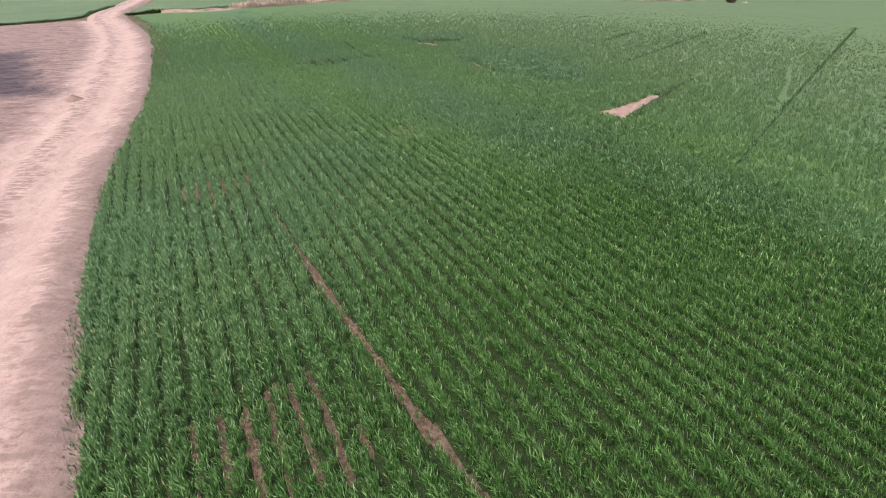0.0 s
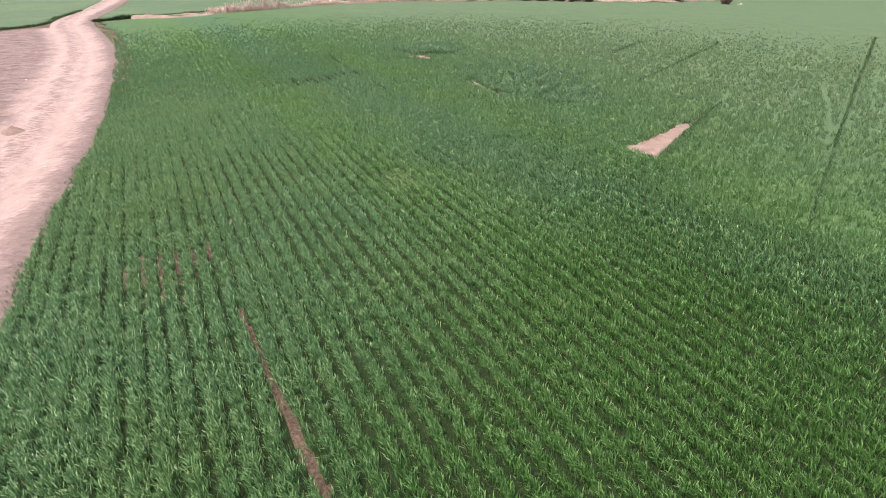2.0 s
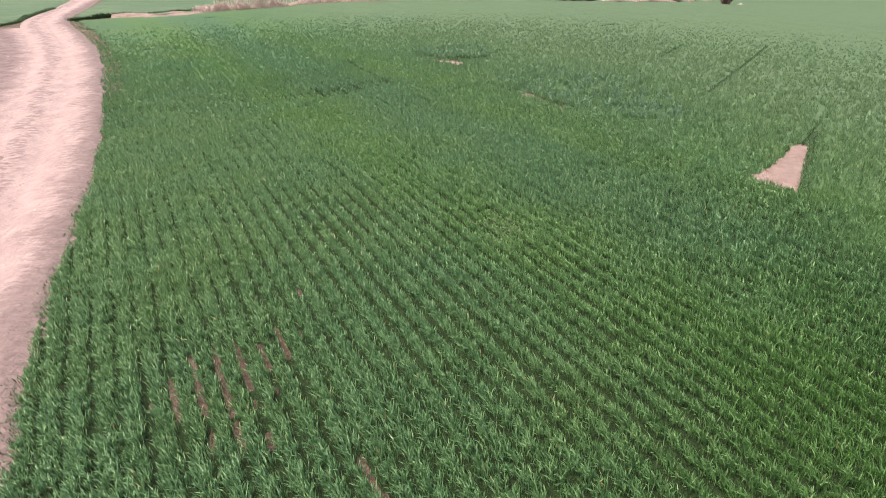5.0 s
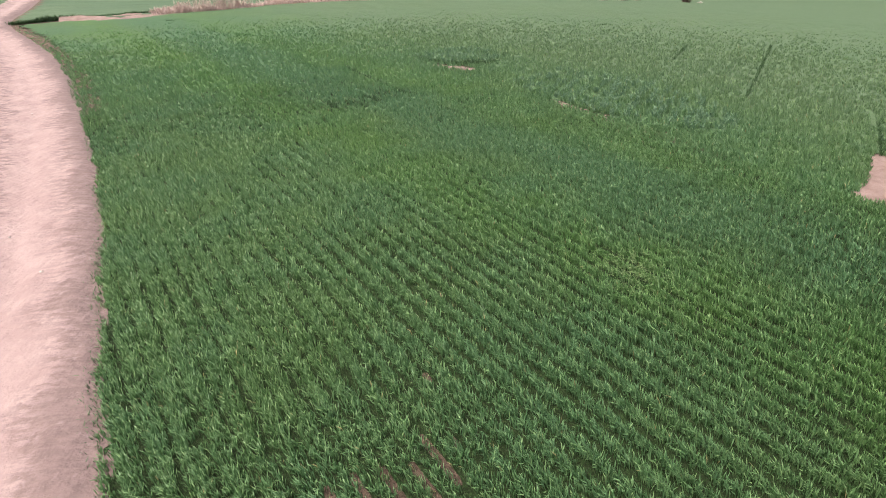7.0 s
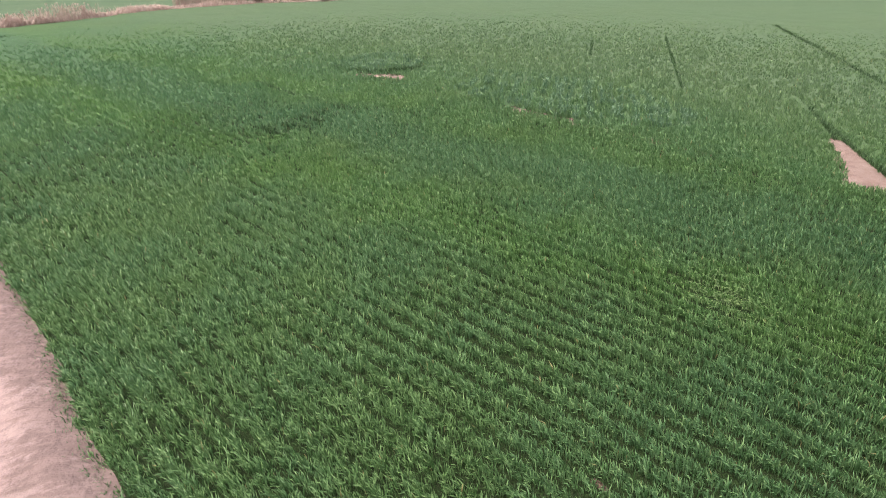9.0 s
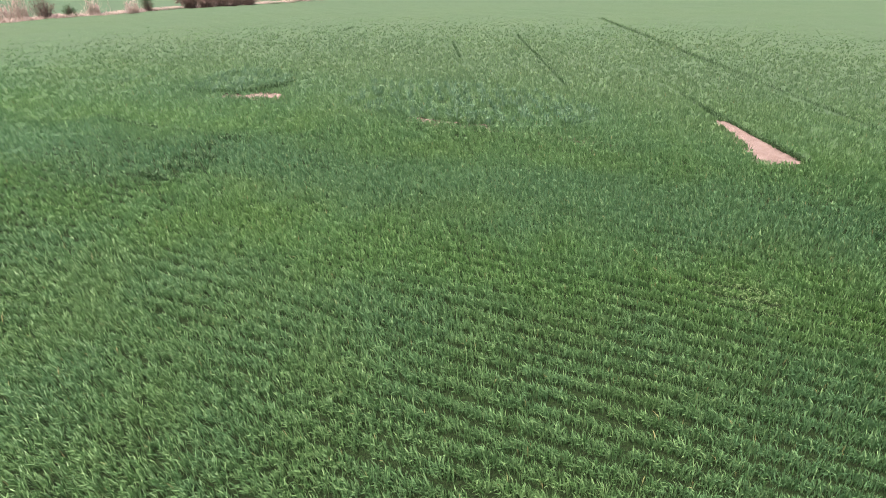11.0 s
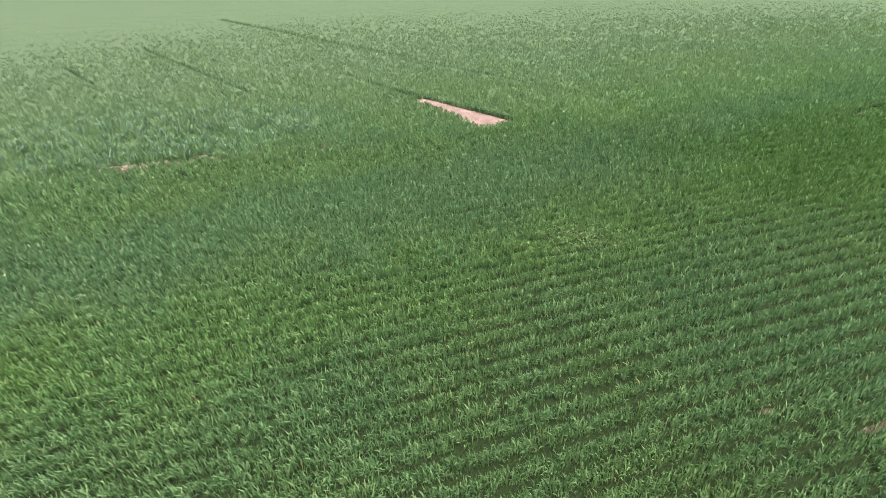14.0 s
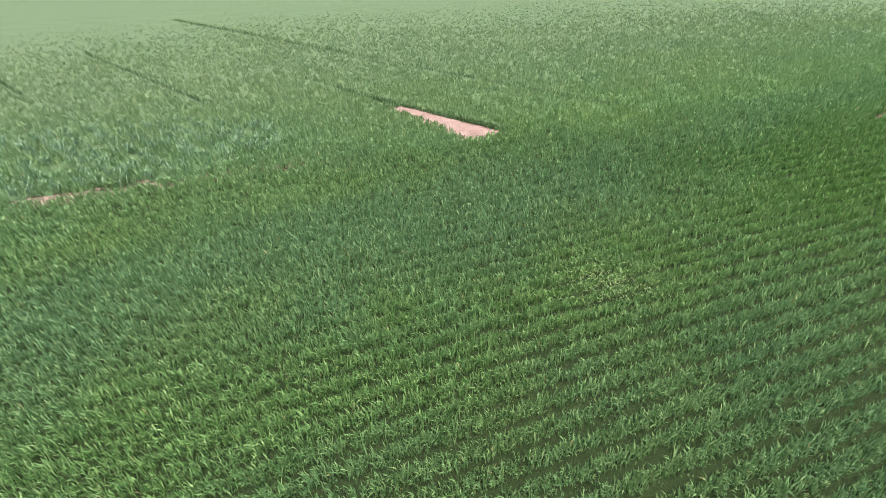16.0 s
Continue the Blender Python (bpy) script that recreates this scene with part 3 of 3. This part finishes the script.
def reeds(x, y, height, width, seed, label):
    """A stand of dry reeds: upright stems with drooping leaves and plumes."""
    r = np.random.default_rng(seed)
    root = new("reed_clump")
    root.location = (x, y, float(relief(np.array(x), np.array(y))))
    n = 80
    px, py = r.normal(0, width * 0.28, n), r.normal(0, width * 0.20, n)
    h = height * r.uniform(0.3, 1.08, n)
    lines = [([(a, b, -0.05), (a + r.normal(0, 0.05), b, c * 0.5), (a + r.normal(0, 0.16), b + r.normal(0, 0.12), c)], 0.014, 0.006) for a, b, c in zip(px, py, h)]
    bits = part("stems", strands_mesh("reed_stems", lines, m_straw), root)
    k = np.repeat(np.arange(n), 5)
    base = np.stack((px[k], py[k], h[k] * r.uniform(0.05, 0.8, len(k))), -1)
    more = part("leaves", blades(base, r.uniform(0.3, 0.7, len(k)), r.uniform(0.02, 0.04, len(k)), r.uniform(0.4, 0.9, len(k)), r.uniform(0, 6.283, len(k)), m_straw, "reed_leaves"), root)
    top = np.repeat(np.arange(0, n, 2), 4)
    base = np.stack((px[top], py[top], h[top] * 0.9), -1)
    heads = part("plumes", blades(base, r.uniform(0.15, 0.3, len(top)), r.uniform(0.04, 0.07, len(top)), r.uniform(0.2, 0.6, len(top)), r.uniform(0, 6.283, len(top)), m_straw, "reed_plumes"), root, "pale feathery plumes")
    for ob in (bits, more, heads):
        tagged(ob, kind="stuff")
    return tagged(root, label, "reeds", "dry reeds along the far bank")


def bank_earth():
    """The low earth bank between the fields."""
    line, along = resample([(-31.0, 66.3), (-26.5, 67.6), (-23.3, 70.4), (-19.4, 70.9), (-16.2, 73.4), (-12.5, 76.4), (-5.0, 79.8), (3.2, 82.0), (13.6, 90.8), (28.0, 103.8), (40.4, 111.0), (48.0, 117.0), (66.0, 128.5)], 0.35)
    tang = np.gradient(line, axis=0)
    tang /= np.linalg.norm(tang, axis=1)[:, None]
    u = np.linspace(-1.5, 1.5, 11)
    X = line[:, :1] - tang[:, 1:] * u
    Y = line[:, 1:] + tang[:, :1] * u
    Z = 0.42 * np.exp(-(u / 0.75) ** 2) * (0.7 + 0.5 * fract_noise(X, Y, 2.5, 101)) + 0.06 * fract_noise(X, Y, 0.5, 102)
    me, _ = grid_mesh("bank", X, Y, Z + relief(X, Y) - 0.02, m_bare)
    return tagged(new("bank", me), "low pinkish earth bank between two fields", "earth bank", kind="structure")


bank_earth()


def tufts(name, label, pts, step, spread, height, wide, material, per=8, category="grass", low=0.2):
    """Uncounted grass tufts along a line."""
    line, _ = resample(pts, step)
    p = np.repeat(line, per, 0)
    k = len(p)
    p = p + rng.normal(0, spread, (k, 2))
    patch = np.clip(0.75 + 0.5 * fract_noise(p[:, 0], p[:, 1], 2.0, 111), low, 1.2)
    base = np.stack((p[:, 0], p[:, 1], relief(p[:, 0], p[:, 1]) - 0.01), -1)
    me = blades(base, height * patch * rng.uniform(0.5, 1.2, k), wide * rng.uniform(0.6, 1.3, k), rng.uniform(0.15, 0.85, k), rng.uniform(0, 6.283, k), material, name)
    return tagged(new(name, me), label, category, kind="stuff")


# shaded crop edges of the two neighbouring fields, drawn with dark-coloured blades
tufts("north_crop_edge_shade", "crop edge of the next field, its shaded face put in as dark green blades", [(-33.6, 63.6), (-31.5, 66.2), (-27.0, 68.0), (-24.2, 69.8)], 0.03, 0.12, 0.55, 0.05, m_weed_shade, 8, "grass", 0.7)
tufts("west_crop_edge_shade", "crop edge of the field across the track, its shaded face put in as dark blades", [(-60, 45.2), (-42.4, 56.4), (-37.0, 61.0), (-38.8, 66.0), (-40.4, 74)], 0.04, 0.12, 0.42, 0.05, m_weed_shade, 8, "grass", 0.7)
tufts("dry_grass", "pale dry grass on the far earth bank", [(-24.0, 69.6), (-19.5, 70.4), (-16.4, 72.8), (-12.6, 76.0), (-5.0, 79.4), (3.8, 80.0)], 0.03, 0.5, 0.8, 0.05, m_straw)
tufts("dry_grass_east", "sparse pale dry grass on the far earth bank", [(3.6, 81.4), (13.8, 90.4), (28.3, 103.4), (40.6, 110.6), (48.2, 116.6), (66.0, 128.0)], 0.05, 0.4, 0.6, 0.05, m_straw)
# the taller stand's shaded face, put in as a line of dark stems
tufts("rank_shade_stems", "stems along the edge of the taller, ranker wheat, shade put into their colour", [(1.3, 34.2), (2.1, 32.8), (2.95, 31.0), (3.6, 30.0), (4.8, 28.75), (5.5, 28.05)], 0.02, 0.05, 0.2, 0.02, m_weed_shade, 4, "wheat", 0.2)
tufts("hollow_stems", "dark rank stems standing behind the bare hollow", [(-2.8, 43.9), (-1.9, 42.5), (-0.7, 41.4), (0.7, 41.3), (1.6, 42.2)], 0.02, 0.12, 0.42, 0.03, m_weed_shade, 4, "wheat", 0.3)
# stems at the bare soil's rim, coloured with the shade inside the wheat
tufts("edge_shade_stems", "stems and lower leaves at the edge of the wheat, shade put into their colour", [(7.36, 21.12), (8.2, 22.22), (8.68, 22.85), (9.4, 23.8), (10.15, 24.75), (11.3, 26.25)], 0.012, 0.04, 0.30, 0.014, m_weed_shade, 6, "wheat", 0.7)
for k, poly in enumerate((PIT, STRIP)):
    tufts("edge_shade_stems", "stems and lower leaves at the edge of the bare soil, shade put into their colour", poly + poly[:1], (0.02, 0.03)[k], (0.10, 0.12)[k], 0.11, 0.012, m_weed_shade, 6, "wheat")
# the gaps' shade, drawn as thin lines of added dark stems
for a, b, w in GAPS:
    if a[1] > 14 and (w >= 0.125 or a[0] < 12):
        tufts("gap_shade_stems", "dark stems added for the shade in the gap between two drill passes", [a, ((a[0] + b[0]) / 2, (a[1] + b[1]) / 2), b], 0.045, w * 0.2, 0.36, 0.022, m_weed_shade, 3, "wheat", 0.8)
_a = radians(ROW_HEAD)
# dark stems added in place of the shade between the rows
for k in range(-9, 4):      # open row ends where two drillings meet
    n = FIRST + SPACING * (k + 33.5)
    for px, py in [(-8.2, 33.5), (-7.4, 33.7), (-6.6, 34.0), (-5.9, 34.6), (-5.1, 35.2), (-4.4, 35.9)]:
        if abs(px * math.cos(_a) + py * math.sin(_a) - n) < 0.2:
            tufts("row_end_shade_stems", "dark stems added for the shade in the open ends of drilled rows", [(px - math.sin(_a) * q, py + math.cos(_a) * q) for q in (-0.7, 0.0, 0.7)], 0.025, 0.05, 0.36, 0.03, m_weed_shade, 4, "wheat", 0.5)


def rank_clumps():
    """Separate, coarse clumps of wheat behind the strip and round the hollow."""
    p = rows_at(IN_HEAD, 0.42, 0.4, (-3.0, 27.5, 8.5, 47.0), 0.2)
    p = p[rng.uniform(0, 1, len(p)) < coarse(p[:, 0], p[:, 1]) * 0.7]
    p = p[crop_cover(p[:, 0], p[:, 1])]
    k = np.repeat(np.arange(len(p)), 16)
    q = p[k] + rng.normal(0, 0.07, (len(k), 2))
    base = np.stack((q[:, 0], q[:, 1], np.full(len(k), 0.09)), -1)
    me = blades(base, rng.uniform(0.2, 0.38, len(k)), rng.uniform(0.025, 0.045, len(k)), rng.uniform(0.1, 0.8, len(k)), rng.uniform(0, 6.283, len(k)), m_rank, "rank_wheat")
    tagged(new("rank_wheat", me), "coarse blue-green clumps of rank wheat in the field", "wheat", kind="stuff")


def trampled():
    """A pale, flattened patch in the wheat."""
    k = 380
    x, y = rng.normal(-1.25, 0.38, k), rng.normal(19.5, 0.5, k)
    base = np.stack((x, y, rng.uniform(0.08, 0.16, k)), -1)
    me = blades(base, rng.uniform(0.12, 0.26, k), rng.uniform(0.012, 0.02, k), rng.uniform(0.6, 0.92, k), rng.normal(2.9, 0.8, k), m_flat, "trampled_wheat")
    tagged(new("trampled_wheat", me), "pale yellowish trampled wheat lying flat", "wheat", kind="stuff")


tufts("verge_weeds", "dry greenish weeds on the bare verge of the track", [(-16.4, 18.6), (-15.2, 17.4), (-14.6, 16.4)], 0.02, 0.22, 0.2, 0.02, m_weed_shade, 5)
tufts("track_straw", "bleached straw scattered along the edge of the track", [(x - 0.35, y) for x, y in ROAD_EDGE[2:11]], 0.05, 0.2, 0.10, 0.008, m_straw, 2)
tufts("track_grass", "short green grass at the edge of the track", ROAD_EDGE[1:12], 0.05, 0.10, 0.20, 0.012, m_weed_shade)
REEDS = [(-21.6, 70.0, 0.9, 1.4), (-19.9, 70.4, 1.2, 1.9), (-18.3, 71.3, 1.4, 2.0), (-16.9, 72.3, 1.1, 1.6), (-9.3, 78.4, 2.2, 1.3), (-7.8, 79.2, 1.4, 1.9),
         (-6.3, 79.6, 1.5, 2.0), (-4.8, 79.8, 1.4, 1.9), (-3.4, 80.0, 2.2, 1.3), (2.4, 80.3, 1.4, 1.2), (5.6, 79.8, 1.2, 1.2)]
for k, (x, y, h, w) in enumerate(REEDS):
    reeds(x, y, h, w, 200 + k, "tall dry pinkish reeds standing on the far earth bank" if h > 1.8 else "low dry pinkish reeds on the far earth bank")
BUSHES = [(-1.8, 79.6, 2.3, 2.2, m_twig, "bare purplish brown bush among the dry reeds"), (0.2, 79.6, 1.3, 1.2, m_weed_shade, "small dark green bush on the far bank"),
          (8.6, 85.2, 1.9, 1.5, m_weed_shade, "dark green bush on the far bank"), (14.1, 88.0, 2.4, 3.6, m_twig, "wide brown leafless bush on the far bank"),
          (17.0, 90.6, 2.8, 4.0, m_twig, "tall brown leafless bush in the far thicket"), (20.1, 93.5, 2.6, 4.2, m_twig, "wide brown leafless bush in the far thicket"),
          (23.2, 96.3, 2.4, 4.0, m_twig, "brown leafless bush in the far thicket"), (26.2, 99.2, 1.7, 3.4, m_twig, "low brown leafless bush at the wheat's edge"),
          (41.0, 110.4, 0.7, 3.2, m_straw, "low reddish dry brush on the bank"), (48.2, 116.4, 3.2, 3.2, m_twig, "tall brown leafless bush on the bank"),
          (59.0, 123.4, 2.4, 3.0, m_twig, "brown leafless bush on the pale bank"), (51.5, 104.5, 3.6, 3.4, m_twig, "lone brown bush standing in the wheat")]
for k, (x, y, h, w, leaf, label) in enumerate(BUSHES):
    bush(x, y, h, w, 300 + k, label, leaf, 140 if w > 2.5 else 90, 1600 if w > 2.5 else 900)


def stone(x, y, size, seed, label, z=0.0):
    """A rough, rounded stone half sunk in the ground."""
    bm = bmesh.new()
    bmesh.ops.create_icosphere(bm, subdivisions=2, radius=size)
    for v in bm.verts:
        v.co *= 1 + 0.35 * noise.noise(v.co / size * 1.3 + Vector((seed * 7.1, 0, 0)))
        v.co.z *= 0.55
    me = bpy.data.meshes.new("stone")
    bm.to_mesh(me)
    bm.free()
    me.materials.append(m_stone.m)
    ob = new("stone", me)
    ob.location = (x, y, z + size * 0.2)
    return tagged(ob, label, "stone", "pale stones")


stone(53.8, 103.8, 0.5, 1, "white stone beside the lone bush", float(relief(np.array(53.8), np.array(103.8))))
for k in range(28):
    t = rng.uniform(3.0, 16.0)
    e = ROAD_EDGE[int(t)]
    n = ROAD_EDGE[int(t) + 1]
    f = t - int(t)
    stone(e[0] + (n[0] - e[0]) * f - rng.uniform(0.4, 5.5), e[1] + (n[1] - e[1]) * f, rng.uniform(0.025, 0.06), 10 + k, "small pale stone lying on the dirt track", 0.06)


def mound(x, y, w, h):
    xs = np.linspace(-1, 1, 26)
    X, Y = np.meshgrid(xs, xs)
    R = np.hypot(X, Y)
    Z = -0.2 * R ** 2 + h * np.exp(-(R / 0.45) ** 2) * (1 + 0.5 * fract_noise(X * w, Y * w, 0.4, 121)) + 0.03 * fract_noise(X * w, Y * w, 0.15, 122) - 0.06 * R
    me, _ = grid_mesh("earth_mound", X * w, Y * w * 0.8, Z, m_bare)
    ob = new("earth_mound", me)
    ob.location = (x, y, 0.10)
    return tagged(ob, "small heap of brown earth beside the track", "earth heap")


mound(-17.4, 26.1, 0.8, 0.15)

# ---- wheat, blade by blade ----
def rows_at(heading, spacing, step, box, wobble):
    """Points along straight drilled rows that cover a box."""
    a = radians(heading)
    d, n = np.array((-math.sin(a), math.cos(a))), np.array((math.cos(a), math.sin(a)))
    c = np.array([(x, y) for x in box[0::2] for y in box[1::2]])
    s0, s1, n0, n1 = (c @ d).min(), (c @ d).max(), (c @ n).min(), (c @ n).max()
    n0 = FIRST + math.floor((n0 - FIRST) / spacing) * spacing
    S, N = np.meshgrid(np.arange(s0, s1, step), np.arange(n0, n1, spacing))
    S = S + rng.uniform(-0.5, 0.5, S.shape) * step
    p = np.stack((S.ravel(), N.ravel()), -1)
    q = p @ np.array((d, n))
    ok = (q[:, 0] > box[0]) & (q[:, 0] < box[2]) & (q[:, 1] > box[1]) & (q[:, 1] < box[3]) & worked(q[:, 0], q[:, 1])
    p = p[ok]
    p[:, 1] += wobble * fract_noise(p[:, 1] * 9, p[:, 0], 3.0, 81)
    return p @ np.array((d, n))


def sow(points, heading, per_tuft, loose, name, label, wide):
    """Wheat about the drilled rows: fewer and broader leaves further off."""
    d = np.abs(to_line(points[:, 0], points[:, 1], NEAR))
    share = np.clip((7.0 / np.maximum(d, 0.1)) ** 1.5, 0.004, 1.0)
    keep = rng.uniform(0, 1, len(d)) < share * np.clip((54 - d) / 28, 0, 1)
    points, share, d = points[keep], share[keep], d[keep]
    x, y = points[:, 0], points[:, 1]
    a = radians(heading)
    spread = loose * (1 + 0.3 * fract_noise(x, y, 1.8, 98)) + 0.035 * np.clip((6.0 - to_line(x, y, ROAD_EDGE)) / 3.0, 0, 1) + 0.04 * np.clip((y - 20) / 6, 0, 1) + 0.03 * np.clip((0.857 * x + 0.515 * y - 8.5) / 3, 0, 1)
    off = np.where(rng.uniform(0, 1, len(x)) < 0.12, rng.uniform(-0.18, 0.18, len(x)), rng.uniform(-1, 1, len(x)) * spread)
    x, y = x + off * math.cos(a), y + off * math.sin(a)
    thin = 0.92 + 0.25 * fract_noise(x, y, 0.9, 91) - 0.6 * poor(x, y)
    rank = coarse(x, y)
    clump = np.clip(0.7 + 2.2 * fract_noise(x, y, 0.8, 95), 0.2, 1)
    ok = (rng.uniform(0, 1, len(x)) < thin * (1 - rank + rank * clump)) & crop_cover(x, y)
    x, y, share, d, off = x[ok], y[ok], share[ok], d[ok], (off / spread)[ok]
    big = np.minimum(share ** -0.5, 3.2)
    tall = crop_height(x, y) * (1 - 0.22 * off ** 2) * (1 + 0.25 * fract_noise(x, y, 0.16, 92)) * (1 - 0.3 * poor(x, y))
    to = rng.uniform(0, 2 * math.pi, len(x))
    z = relief(x, y) + 0.07 * np.clip((d - 24) / 46, 0, 1)
    sunk = np.clip((58 - d) / 28, 0.45, 1)
    bent = d + rng.uniform(-3, 3, len(d)) < 13
    for near in (True, False):
        pick = (bent if near else ~bent)
        if not pick.any():
            continue
        k = per_tuft * int(pick.sum())
        X, Y, B, T, to_k, Z = (np.repeat(v[pick], per_tuft) for v in (x, y, big, tall, to, z))
        X, Y = X + rng.normal(0, 0.024, k) * np.sqrt(B), Y + rng.normal(0, 0.024, k) * np.sqrt(B)
        az = to_k + rng.normal(0, 1.5, k)
        out = rng.uniform(0.02, 0.46 if near else 0.58, k)
        wx, wy = np.cos(az) * out - 0.20, np.sin(az) * out + 0.08
        lean = np.clip(np.hypot(wx, wy), 0.03, 0.85)
        width = wide * B * rng.uniform(0.6, 1.3, k)
        if near:
            me = blades(np.stack((X, Y, Z + 0.02), -1), T * rng.uniform(0.16, 0.30, k), width, lean, np.arctan2(wy, wx), m_wheat, name)
        else:
            me = shoots(np.stack((X, Y, Z + 0.05 * T), -1), T * sunk[np.repeat(pick.nonzero()[0], per_tuft)] * rng.uniform(0.11, 0.24, k), width * 0.85, lean, np.arctan2(wy, wx), m_wheat, name)
        tagged(new(name, me), label, "wheat", kind="stuff")


rank_clumps()
trampled()
head = rows_at(ROW_HEAD, SPACING, 0.011, (-40, -6, 60, 90), 0.02)
head = head[to_line(head[:, 0], head[:, 1], HEAD_IN) + 1.6 * fract_noise(head[:, 0], head[:, 1], 3.0, 97) < 0.3]
sow(head, ROW_HEAD, 7, 0.104, "wheat_rows", "young green wheat in drilled rows beside the dirt track", 0.017)
mid = rows_at(IN_HEAD, SPACING * 0.8, 0.014, (-30, -10, 80, 95), 0.08)
mid = mid[to_line(mid[:, 0], mid[:, 1], HEAD_IN) + 1.6 * fract_noise(mid[:, 0], mid[:, 1], 3.0, 97) > -0.3]
sow(mid, IN_HEAD, 7, 0.15, "wheat_stand", "dense green young wheat in the middle of the field", 0.017)
